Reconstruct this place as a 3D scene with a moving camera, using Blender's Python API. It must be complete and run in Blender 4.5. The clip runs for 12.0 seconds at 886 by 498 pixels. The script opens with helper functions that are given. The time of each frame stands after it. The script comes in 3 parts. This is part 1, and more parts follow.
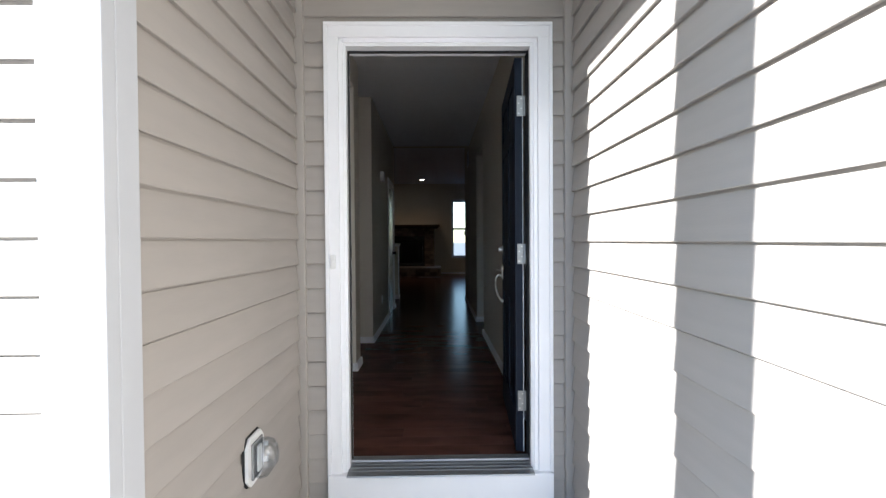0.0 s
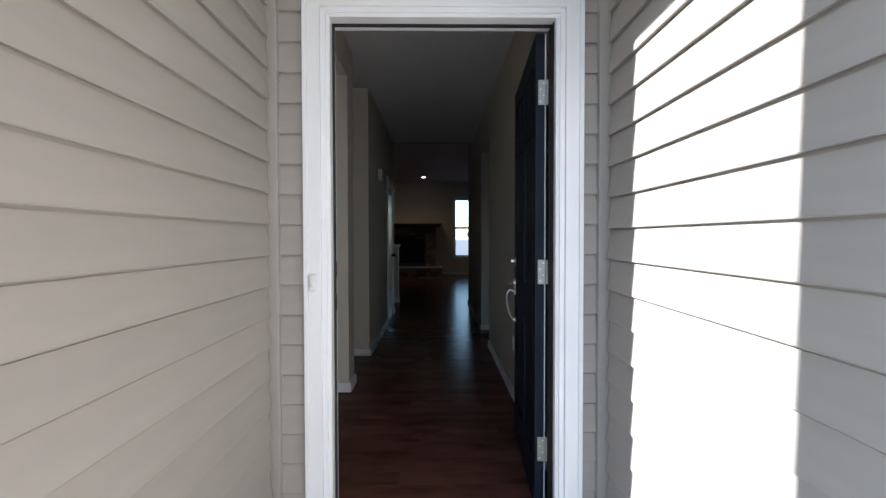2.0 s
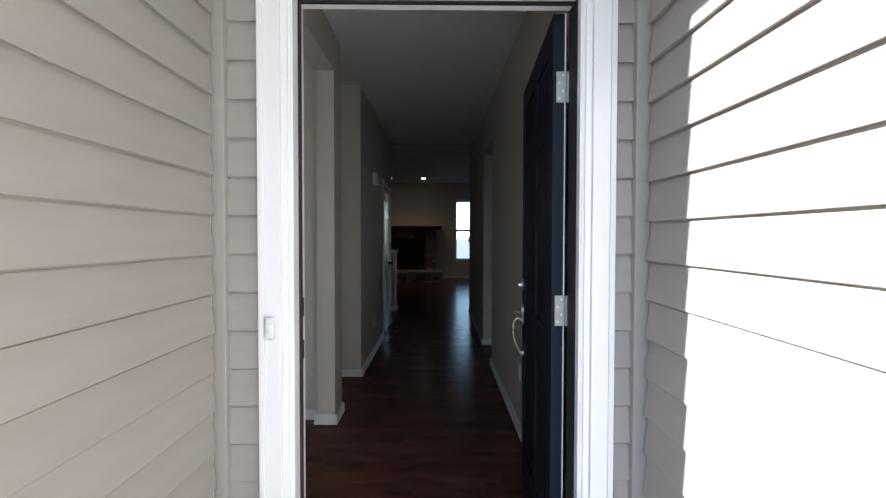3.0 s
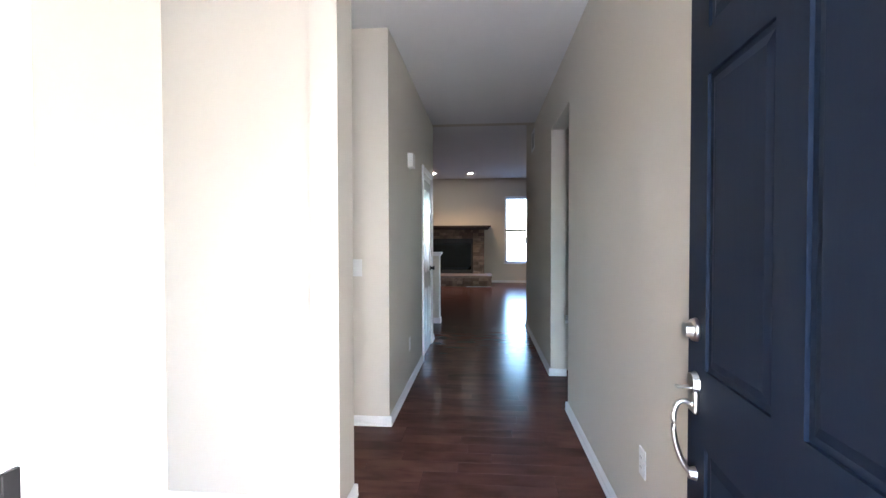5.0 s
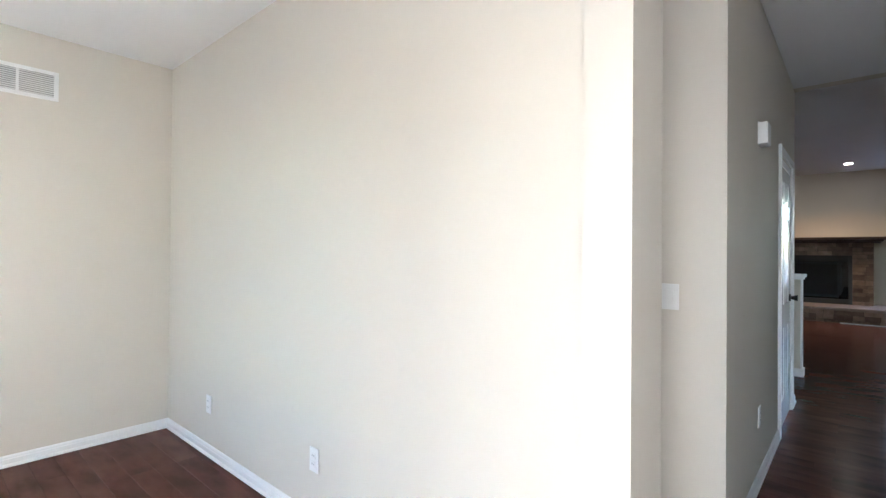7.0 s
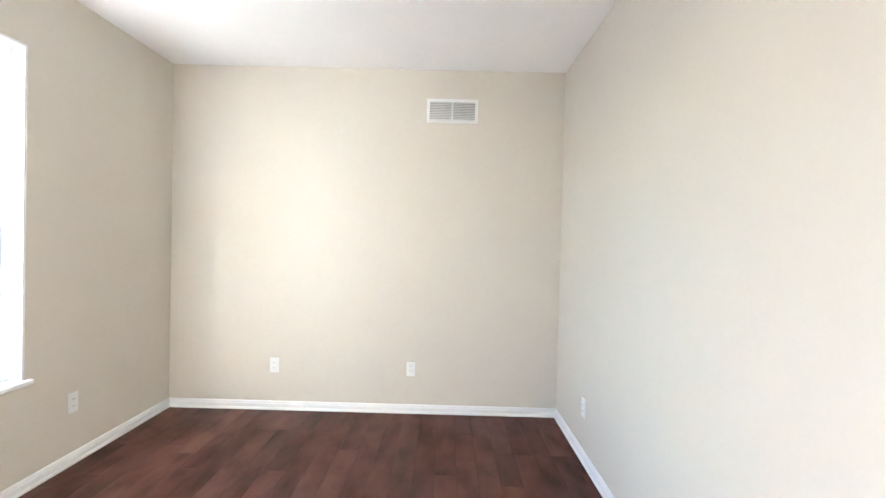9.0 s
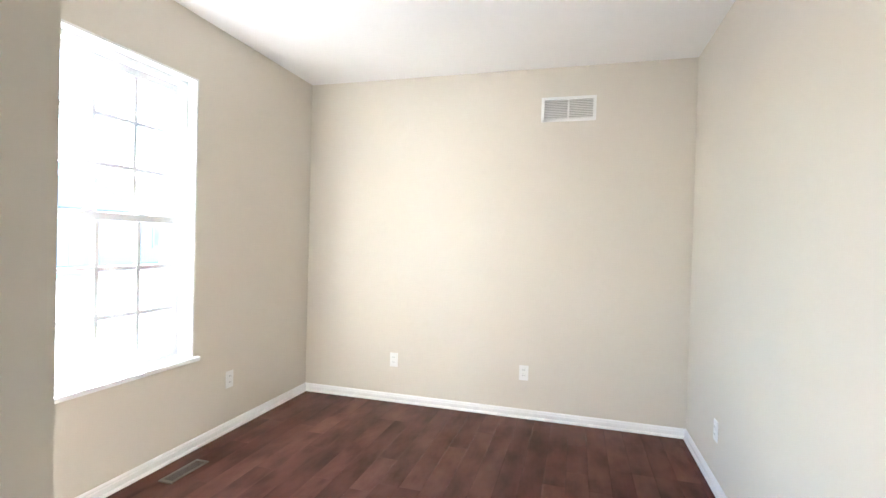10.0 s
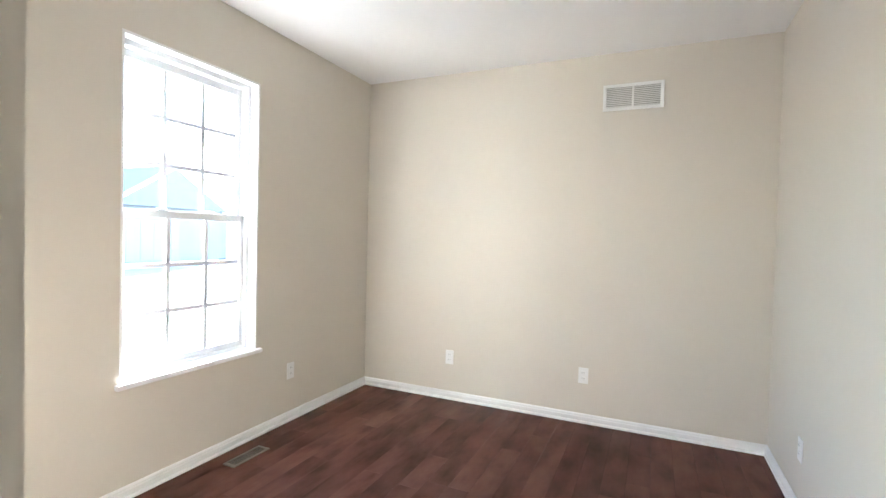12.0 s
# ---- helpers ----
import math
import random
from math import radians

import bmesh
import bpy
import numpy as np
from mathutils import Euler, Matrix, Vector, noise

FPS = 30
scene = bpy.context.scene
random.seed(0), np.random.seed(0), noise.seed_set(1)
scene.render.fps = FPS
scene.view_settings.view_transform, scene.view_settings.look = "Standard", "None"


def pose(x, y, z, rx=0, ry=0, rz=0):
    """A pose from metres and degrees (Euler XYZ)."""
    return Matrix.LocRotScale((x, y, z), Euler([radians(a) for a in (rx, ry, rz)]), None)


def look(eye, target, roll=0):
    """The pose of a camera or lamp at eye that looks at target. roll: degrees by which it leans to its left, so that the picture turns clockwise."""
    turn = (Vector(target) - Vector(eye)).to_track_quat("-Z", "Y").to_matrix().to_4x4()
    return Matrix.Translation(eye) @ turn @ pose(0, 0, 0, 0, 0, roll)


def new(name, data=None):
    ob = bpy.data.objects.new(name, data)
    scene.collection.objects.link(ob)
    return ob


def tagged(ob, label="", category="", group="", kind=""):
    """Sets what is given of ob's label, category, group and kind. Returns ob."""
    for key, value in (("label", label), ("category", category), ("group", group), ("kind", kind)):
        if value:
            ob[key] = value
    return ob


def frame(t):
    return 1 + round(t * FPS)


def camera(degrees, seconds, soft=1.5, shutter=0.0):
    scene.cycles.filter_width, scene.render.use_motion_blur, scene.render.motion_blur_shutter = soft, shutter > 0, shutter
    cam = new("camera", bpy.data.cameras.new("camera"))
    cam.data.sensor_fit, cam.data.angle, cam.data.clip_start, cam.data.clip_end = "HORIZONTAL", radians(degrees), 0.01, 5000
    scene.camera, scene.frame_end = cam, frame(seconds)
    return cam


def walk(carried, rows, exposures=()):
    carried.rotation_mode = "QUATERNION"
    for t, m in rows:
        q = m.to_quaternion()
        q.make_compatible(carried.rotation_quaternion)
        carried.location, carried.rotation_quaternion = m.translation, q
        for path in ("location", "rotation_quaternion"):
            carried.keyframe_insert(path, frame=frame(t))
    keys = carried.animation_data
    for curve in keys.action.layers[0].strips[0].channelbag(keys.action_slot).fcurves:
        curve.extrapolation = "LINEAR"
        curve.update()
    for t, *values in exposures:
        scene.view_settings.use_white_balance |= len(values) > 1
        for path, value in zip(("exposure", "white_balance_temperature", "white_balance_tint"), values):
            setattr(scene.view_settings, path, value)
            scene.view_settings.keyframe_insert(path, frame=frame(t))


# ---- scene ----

PATH = [
    (0, (0.009, -2.387, 1.188), (0.041, -0.388, 1.154), -0.4),
    (0.5, (-0.004, -2.357, 1.18), (0.025, -0.357, 1.14), -0.3),
    (1, (-0.002, -2.274, 1.17), (0.025, -0.275, 1.129), -0.4),
    (1.5, (0.004, -2.124, 1.191), (0.03, -0.125, 1.146), -0.1),
    (2, (0.0, -1.939, 1.269), (0.027, 0.061, 1.222), -0.1),
    (2.5, (0.017, -1.764, 1.348), (0.043, 0.235, 1.301), 0.1),
    (3, (0.033, -1.521, 1.379), (0.054, 0.479, 1.33), 0.1),
    (4.8, (-0.032, -0.335, 1.361), (-0.131, 1.662, 1.318), -0.0),
    (5, (-0.048, -0.217, 1.359), (-0.22, 1.775, 1.316), -0.1),
    (5.5, (-0.09, 0.048, 1.355), (-0.499, 2.005, 1.324), 0.2),
    (6, (-0.135, 0.361, 1.392), (-0.814, 2.241, 1.353), 1.0),
    (6.5, (-0.193, 0.555, 1.414), (-1.19, 2.289, 1.393), 1.1),
    (7, (-0.291, 0.707, 1.352), (-1.612, 2.209, 1.367), 0.5),
    (7.5, (-0.379, 0.832, 1.335), (-1.979, 2.031, 1.348), 0.4),
    (9.5, (-0.499, 1.195, 1.389), (-2.47, 0.857, 1.356), 1.6),
    (10, (-0.506, 1.242, 1.361), (-2.43, 0.696, 1.336), 1.6),
    (10.5, (-0.533, 1.281, 1.364), (-2.415, 0.608, 1.329), 1.7),
    (11, (-0.559, 1.306, 1.366), (-2.41, 0.551, 1.324), 1.7),
    (11.5, (-0.579, 1.318, 1.367), (-2.413, 0.52, 1.32), 1.6),
    (12, (-0.594, 1.324, 1.366), (-2.419, 0.506, 1.318), 1.5),
]
EXPOSURES = [(0.0, 2.15, 5800, 10), (1.0, 2.05, 5750, 10), (2.0, 1.95, 5750, 10), (2.5, 2.15, 5750, 10), (3.2, 2.5, 5750, 11), (4.8, 5.42, 5600, 14),
             (5.5, 5.42, 5600, 14), (6.5, 5.25, 5550, 11), (7.0, 5.18, 5570, 11), (7.5, 5.1, 5530, 9), (9.5, 5.33, 5800, 12), (10.5, 5.2, 5850, 11), (12.0, 4.96, 5850, 11)]
cam = camera(86.5, 12.0, soft=1.4)
walk(cam, [(t, look(*p)) for t, *p in PATH], EXPOSURES)


# ---- world, sun, exposure ----
SUN_DIR = Vector((0.715, 0.598, -0.362)).normalized()
world = bpy.data.worlds.new("sky")
scene.world = world
world.use_nodes = True
_wn = world.node_tree
_sky = _wn.nodes.new("ShaderNodeTexSky")
_sky.sky_type = "NISHITA"
_sky.sun_disc = False
_sky.sun_elevation = radians(21)
_sky.sun_rotation = radians(230)
_sky.dust_density = 0.2
_sky.ozone_density = 1.6
_wn.links.new(_sky.outputs[0], _wn.nodes["Background"].inputs[0])
_wn.nodes["Background"].inputs[1].default_value = 0.11
_sun = new("sun", bpy.data.lights.new("sun", "SUN"))
_sun.data.energy = 5.0
_sun.data.angle = radians(0.5)
_sun.data.color = (1.0, 0.95, 0.88)
_sun.matrix_world = Matrix.Translation((-12, -10, 9)) @ SUN_DIR.to_track_quat("-Z", "Y").to_matrix().to_4x4()


# ---- materials ----
def mat(name, color, rough=0.6, metal=0.0, var=0.08, scale=6.0, bump=0.05, bscale=120.0, spec=0.5, stretch=(1, 1, 1), rnd=0.0):
    m = bpy.data.materials.new(name)
    m.use_nodes = True
    nt = m.node_tree
    n, l = nt.nodes, nt.links
    b = n["Principled BSDF"]
    b.inputs["Roughness"].default_value = rough
    b.inputs["Metallic"].default_value = metal
    b.inputs["Specular IOR Level"].default_value = spec
    tc = n.new("ShaderNodeTexCoord")
    mp = n.new("ShaderNodeMapping")
    mp.inputs["Scale"].default_value = stretch
    l.new(tc.outputs["Object"], mp.inputs[0])
    big = n.new("ShaderNodeTexNoise")
    big.inputs["Scale"].default_value = scale
    big.inputs["Detail"].default_value = 5
    l.new(mp.outputs[0], big.inputs["Vector"])
    ramp = n.new("ShaderNodeMapRange")
    ramp.inputs["From Min"].default_value = 0.3
    ramp.inputs["From Max"].default_value = 0.7
    ramp.inputs["To Min"].default_value = 1 - var
    ramp.inputs["To Max"].default_value = 1 + var
    l.new(big.outputs[0], ramp.inputs[0])
    hsv = n.new("ShaderNodeHueSaturation")
    hsv.inputs["Color"].default_value = (*color, 1)
    value = ramp.outputs[0]
    if rnd:
        info = n.new("ShaderNodeObjectInfo")
        r2 = n.new("ShaderNodeMapRange")
        r2.inputs["To Min"].default_value = 1 - rnd
        r2.inputs["To Max"].default_value = 1 + rnd
        l.new(info.outputs["Random"], r2.inputs[0])
        mul = n.new("ShaderNodeMath")
        mul.operation = "MULTIPLY"
        l.new(value, mul.inputs[0])
        l.new(r2.outputs[0], mul.inputs[1])
        value = mul.outputs[0]
    l.new(value, hsv.inputs["Value"])
    l.new(hsv.outputs[0], b.inputs["Base Color"])
    if bump:
        fine = n.new("ShaderNodeTexNoise")
        fine.inputs["Scale"].default_value = bscale
        fine.inputs["Detail"].default_value = 3
        l.new(mp.outputs[0], fine.inputs["Vector"])
        bp = n.new("ShaderNodeBump")
        bp.inputs["Strength"].default_value = bump
        bp.inputs["Distance"].default_value = 0.004
        l.new(fine.outputs[0], bp.inputs["Height"])
        l.new(bp.outputs[0], b.inputs["Normal"])
    return m


def wood_floor(name, island):
    """Dark walnut-stained boards, grain along x, each board a little different."""
    m = bpy.data.materials.new(name)
    m.use_nodes = True
    nt = m.node_tree
    n, l = nt.nodes, nt.links
    b = n["Principled BSDF"]
    b.inputs["Specular IOR Level"].default_value = 0.05
    if island:
        src = n.new("ShaderNodeNewGeometry").outputs["Random Per Island"]
    else:
        src = n.new("ShaderNodeObjectInfo").outputs["Random"]
    geo = n.new("ShaderNodeNewGeometry")
    off = n.new("ShaderNodeCombineXYZ")
    k = n.new("ShaderNodeMath")
    k.operation = "MULTIPLY"
    k.inputs[1].default_value = 37.0
    l.new(src, k.inputs[0])
    l.new(k.outputs[0], off.inputs[2])
    add = n.new("ShaderNodeVectorMath")
    l.new(geo.outputs["Position"], add.inputs[0])
    l.new(off.outputs[0], add.inputs[1])
    mp = n.new("ShaderNodeMapping")
    mp.inputs["Scale"].default_value = (0.8, 7, 1)
    l.new(add.outputs[0], mp.inputs[0])
    grain = n.new("ShaderNodeTexNoise")
    grain.inputs["Scale"].default_value = 5
    grain.inputs["Detail"].default_value = 3
    grain.inputs["Distortion"].default_value = 0.2
    l.new(mp.outputs[0], grain.inputs["Vector"])
    mp2 = n.new("ShaderNodeMapping")
    mp2.inputs["Scale"].default_value = (2.2, 5, 1)
    l.new(add.outputs[0], mp2.inputs[0])
    blot = n.new("ShaderNodeTexNoise")
    blot.inputs["Scale"].default_value = 1.6
    blot.inputs["Detail"].default_value = 4
    l.new(mp2.outputs[0], blot.inputs["Vector"])
    cr = n.new("ShaderNodeValToRGB")
    e = cr.color_ramp.elements
    e[0].position, e[0].color = 0.30, (0.068, 0.031, 0.023, 1)
    e[1].position, e[1].color = 0.72, (0.146, 0.066, 0.049, 1)
    mid = cr.color_ramp.elements.new(0.5)
    mid.color = (0.112, 0.050, 0.037, 1)
    mx = n.new("ShaderNodeMath")
    mx.operation = "MULTIPLY_ADD"
    mx.inputs[1].default_value = 0.10
    l.new(grain.outputs[0], mx.inputs[0])
    bl = n.new("ShaderNodeMath")
    bl.operation = "MULTIPLY"
    bl.inputs[1].default_value = 0.90
    l.new(blot.outputs[0], bl.inputs[0])
    l.new(bl.outputs[0], mx.inputs[2])
    l.new(mx.outputs[0], cr.inputs[0])
    hsv = n.new("ShaderNodeHueSaturation")
    l.new(cr.outputs[0], hsv.inputs["Color"])
    r = n.new("ShaderNodeMapRange")
    r.inputs["To Min"].default_value = 0.84
    r.inputs["To Max"].default_value = 1.18
    l.new(src, r.inputs[0])
    l.new(r.outputs[0], hsv.inputs["Value"])
    l.new(hsv.outputs[0], b.inputs["Base Color"])
    # hand-scraped surface: soft ripples across each board
    mp3 = n.new("ShaderNodeMapping")
    mp3.inputs["Scale"].default_value = (3, 16, 1)
    l.new(add.outputs[0], mp3.inputs[0])
    scrape = n.new("ShaderNodeTexNoise")
    scrape.inputs["Scale"].default_value = 2.0
    scrape.inputs["Detail"].default_value = 2
    l.new(mp3.outputs[0], scrape.inputs["Vector"])
    bp = n.new("ShaderNodeBump")
    bp.inputs["Strength"].default_value = 0.07
    bp.inputs["Distance"].default_value = 0.003
    l.new(scrape.outputs[0], bp.inputs["Height"])
    l.new(bp.outputs[0], b.inputs["Normal"])
    b.inputs["Roughness"].default_value = 0.21
    return m


def emitter(name, color, strength):
    m = bpy.data.materials.new(name)
    m.use_nodes = True
    b = m.node_tree.nodes["Principled BSDF"]
    b.inputs["Base Color"].default_value = (*color, 1)
    b.inputs["Emission Color"].default_value = (*color, 1)
    b.inputs["Emission Strength"].default_value = strength
    return m


def glass_mat(name, tint=(1, 1, 1), gloss=0.06):
    m = bpy.data.materials.new(name)
    m.use_nodes = True
    n, l = m.node_tree.nodes, m.node_tree.links
    n.remove(n["Principled BSDF"])
    tr = n.new("ShaderNodeBsdfTransparent")
    tr.inputs[0].default_value = (*tint, 1)
    gl = n.new("ShaderNodeBsdfGlossy")
    gl.inputs["Roughness"].default_value = 0.02
    mix = n.new("ShaderNodeMixShader")
    mix.inputs[0].default_value = gloss
    l.new(tr.outputs[0], mix.inputs[1])
    l.new(gl.outputs[0], mix.inputs[2])
    l.new(mix.outputs[0], n["Material Output"].inputs[0])
    return m


M_SIDING = mat("taupe_vinyl_siding", (0.383, 0.352, 0.315), 0.5, var=0.04, scale=3, bump=0.06, bscale=40, stretch=(1, 1, 8), rnd=0.03)
M_SIDTRIM = mat("taupe_trim", (0.383, 0.352, 0.315), 0.5, var=0.03)
M_WHITE = mat("white_painted_trim", (0.83, 0.83, 0.825), 0.4, var=0.025, scale=4, bump=0.03)
M_VINYL = mat("white_vinyl", (0.63, 0.64, 0.65), 0.35, var=0.015, bump=0.0)
M_GLOSSW = mat("semi_gloss_white_paint", (0.78, 0.78, 0.77), 0.22, var=0.02, bump=0.02)
M_CASING = mat("fresh_white_casing_paint", (0.89, 0.89, 0.90), 0.32, var=0.02, scale=4, bump=0.02)
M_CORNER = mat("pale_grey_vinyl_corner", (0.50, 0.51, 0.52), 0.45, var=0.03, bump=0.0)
M_WALL = mat("greige_wall_paint", (0.652, 0.608, 0.525), 0.75, var=0.015, scale=1.2, bump=0.03, bscale=120)
M_CEIL = mat("flat_white_ceiling_paint", (0.84, 0.835, 0.825), 0.9, var=0.015, scale=1.0, bump=0.04, bscale=120)
M_DOOR = mat("navy_door_paint", (0.006, 0.0115, 0.025), 0.5, var=0.10, scale=5, bump=0.05, bscale=60, spec=0.22, stretch=(1, 1, 0.2))
M_NICKEL = mat("satin_nickel", (0.62, 0.60, 0.56), 0.28, 1.0, var=0.05, bump=0.02)
M_STEEL = mat("zinc_plated_steel", (0.40, 0.39, 0.37), 0.5, 1.0, var=0.1, scale=30)
M_ALU = mat("weathered_aluminium", (0.34, 0.35, 0.36), 0.45, 0.8, var=0.18, scale=9, stretch=(0.4, 3, 1))
M_CONC = mat("concrete", (0.27, 0.265, 0.26), 0.9, var=0.12, scale=2.5, bump=0.3, bscale=80)
M_SNOW = mat("frosted_ground", (0.22, 0.222, 0.225), 0.9, var=0.10, scale=0.4, bump=0.4, bscale=3)
M_ROAD = mat("asphalt", (0.10, 0.10, 0.105), 0.9, var=0.2, scale=1.5, bump=0.3, bscale=60)
M_BLACK = mat("black_metal", (0.012, 0.012, 0.013), 0.5, var=0.1)
M_GASKET_SHADE = mat("dark_gasket_and_rail_shade", (0.02, 0.02, 0.02), 0.7, var=0.1)
M_STONE = mat("ledge_stone", (0.20, 0.155, 0.13), 0.85, var=0.25, scale=9, bump=0.5, bscale=35, rnd=0.45)
M_MORTAR = mat("dark_mortar", (0.07, 0.06, 0.055), 0.95, var=0.2, scale=12, bump=0.3)
M_SLAB = mat("honed_stone_slab", (0.24, 0.20, 0.18), 0.6, var=0.15, scale=5, bump=0.15)
M_MANTEL = mat("dark_mantel_wood", (0.035, 0.020, 0.015), 0.45, var=0.25, scale=4, stretch=(1, 10, 10))
M_BRONZE = mat("brown_register_metal", (0.15, 0.115, 0.09), 0.45, 0.3, var=0.1)
M_PLATE = mat("white_plastic", (0.80, 0.80, 0.78), 0.35, var=0.01, bump=0.0)
M_CLEAR = glass_mat("clear_plastic", (0.86, 0.88, 0.9), 0.14)
M_GLASS = glass_mat("window_glass", (0.97, 0.985, 0.98), 0.05)
M_FLOOR = wood_floor("walnut_floor_boards", False)
M_FLOOR2 = wood_floor("walnut_floor_boards_far", True)
M_SUB = mat("subfloor", (0.03, 0.018, 0.014), 0.9)
M_HSIDE = mat("blue_grey_siding", (0.205, 0.211, 0.216), 0.7, var=0.06, stretch=(1, 1, 6))
M_ROOF = mat("grey_shingles", (0.165, 0.167, 0.170), 0.9, var=0.2, scale=5, bump=0.4, bscale=20)
M_HDOOR = mat("pale_garage_door", (0.235, 0.24, 0.245), 0.6)
M_SLOT = mat("grey_slot", (0.25, 0.25, 0.25), 0.6)
M_CAN = emitter("lamp_lens", (1.0, 0.86, 0.66), 3.0)


# ---- mesh helpers ----
def box(bm, x0, x1, y0, y1, z0, z1, bevel=0.0):
    r = bmesh.ops.create_cube(bm, size=1, matrix=Matrix.Translation(((x0 + x1) / 2, (y0 + y1) / 2, (z0 + z1) / 2)) @ Matrix.Diagonal((x1 - x0, y1 - y0, z1 - z0, 1)))
    if bevel:
        es = list({e for v in r["verts"] for e in v.link_edges})
        bmesh.ops.bevel(bm, geom=es, offset=bevel, segments=2, affect="EDGES", profile=0.5)
    return bm


def boxes(*items, bevel=0.0):
    bm = bmesh.new()
    for it in items:
        box(bm, *it, bevel=bevel)
    return bm


def cyl(bm, p, q, r, r2=None, seg=20):
    p, q = Vector(p), Vector(q)
    d = q - p
    m = Matrix.Translation((p + q) / 2) @ d.to_track_quat("Z", "Y").to_matrix().to_4x4()
    bmesh.ops.create_cone(bm, cap_ends=True, segments=seg, radius1=r, radius2=r if r2 is None else r2, depth=d.length, matrix=m)
    return bm


def tube(bm, pts, r, seg=10):
    """A swept round bar through points."""
    pts = [Vector(p) for p in pts]
    rings = []
    for i, p in enumerate(pts):
        d = (pts[min(i + 1, len(pts) - 1)] - pts[max(i - 1, 0)]).normalized()
        q = d.to_track_quat("Z", "Y")
        rr = r[i] if isinstance(r, (list, tuple)) else r
        rings.append([bm.verts.new(p + q @ Vector((math.cos(a) * rr, math.sin(a) * rr, 0))) for a in [2 * math.pi * k / seg for k in range(seg)]])
    for a, b in zip(rings, rings[1:]):
        for k in range(seg):
            bm.faces.new((a[k], a[(k + 1) % seg], b[(k + 1) % seg], b[k]))
    bm.faces.new(rings[0][::-1])
    bm.faces.new(rings[-1])
    return bm


def smooth_path(pts, n=5):
    """Points along a Catmull-Rom curve through pts."""
    p = [Vector(q) for q in pts]
    p = [p[0]] + p + [p[-1]]
    out = []
    for a, b, c, d in zip(p, p[1:], p[2:], p[3:]):
        for k in range(n):
            t = k / n
            out.append(0.5 * (2 * b + (c - a) * t + (2 * a - 5 * b + 4 * c - d) * t * t + (3 * b - a - 3 * c + d) * t ** 3))
    return out + [p[-1]]


def prism(bm, profile, axis, a0, a1):
    """Extrudes a closed (u, v) profile along x ('x': u=y, v=z) or y ('y': u=x, v=z)."""
    ends = []
    for a in (a0, a1):
        ends.append([bm.verts.new((a, u, v) if axis == "x" else (u, a, v)) for u, v in profile])
    k = len(profile)
    for i in range(k):
        bm.faces.new((ends[0][i], ends[0][(i + 1) % k], ends[1][(i + 1) % k], ends[1][i]))
    bm.faces.new(ends[0][::-1])
    bm.faces.new(ends[1])
    bmesh.ops.recalc_face_normals(bm, faces=bm.faces[:])
    return bm


def mesh(name, bm, material, smooth=False):
    me = bpy.data.meshes.new(name)
    bm.to_mesh(me)
    bm.free()
    me.materials.append(material)
    if smooth:
        for p in me.polygons:
            p.use_smooth = True
    return me


def part(name, bm, material, parent, label="", smooth=False):
    ob = new(name, mesh(name, bm, material, smooth))
    ob.parent = parent
    if label:
        tagged(ob, label)
    return ob


def structure(name, bm, material, label, category="wall"):
    return tagged(new(name, mesh(name, bm, material)), label, category, kind="structure")


def thing(name, label, category, at=(0, 0, 0), group="", kind="", rz=0):
    ob = new(name)
    ob.matrix_basis = pose(*at, 0, 0, rz)
    return tagged(ob, label, category, group, kind)


# ---- plan ----
HALL_L, HALL_R = -0.727, 0.615          # hall wall faces
STUDY_W, STUDY_F, STUDY_B = -4.25, -1.075, 2.04
STUDY_E = -0.86
ZC, ZH, ZL = 2.74, 2.87, 3.23           # ceilings of study, hall, living room
LIV_Y0, LIV_Y1 = 6.15, 14.5
WX0, WX1, WZ0, WZ1 = -2.944, -2.059, 0.58, 2.347   # study window
LX0, LX1, LZ0, LZ1 = 0.595, 1.50, 0.59, 2.67    # living room window
D0, D1, DZ = -0.445, 0.503, 2.185       # front door opening
TOP = 3.4

# ---- walls ----
structure("wall_study_front", boxes(
    (-4.42, WX0, -1.36, STUDY_F, -0.3, TOP), (WX1, STUDY_E, -1.36, STUDY_F, -0.3, TOP),
    (WX0, WX1, -1.36, STUDY_F, -0.3, WZ0), (WX0, WX1, -1.36, STUDY_F, WZ1, TOP)), M_WALL, "greige painted front wall with a window opening")
structure("wall_study_far", boxes((-4.42, STUDY_W, STUDY_F, 3.3, -0.02, TOP)), M_WALL, "greige painted drywall at the study's end")
structure("wall_study_back", boxes((STUDY_W, STUDY_E, STUDY_B, 2.187, -0.02, TOP)), M_WALL, "bright greige painted study wall facing the window")
structure("wall_study_opening", boxes(
    (STUDY_E, HALL_L, 0.17, 0.733, -0.02, TOP), (STUDY_E, HALL_L, 0.733, 1.94, 2.594, TOP),
    (STUDY_E, HALL_L, 1.94, 2.187, -0.02, TOP)), M_WALL, "greige wall between hall and study with a wide opening")
structure("wall_porch_side", boxes((STUDY_E, -0.69, -1.36, 0.17, -0.3, TOP)), M_WALL, "wall between the study and the porch")
structure("wall_entry", boxes(
    (-0.69, D0 - 0.03, 0.03, 0.17, -0.3, TOP), (D1 + 0.03, 0.75, 0.03, 0.17, -0.3, TOP), (D0 - 0.03, D1 + 0.03, 0.03, 0.17, DZ + 0.03, TOP)),
    M_WALL, "entry wall holding the front door")
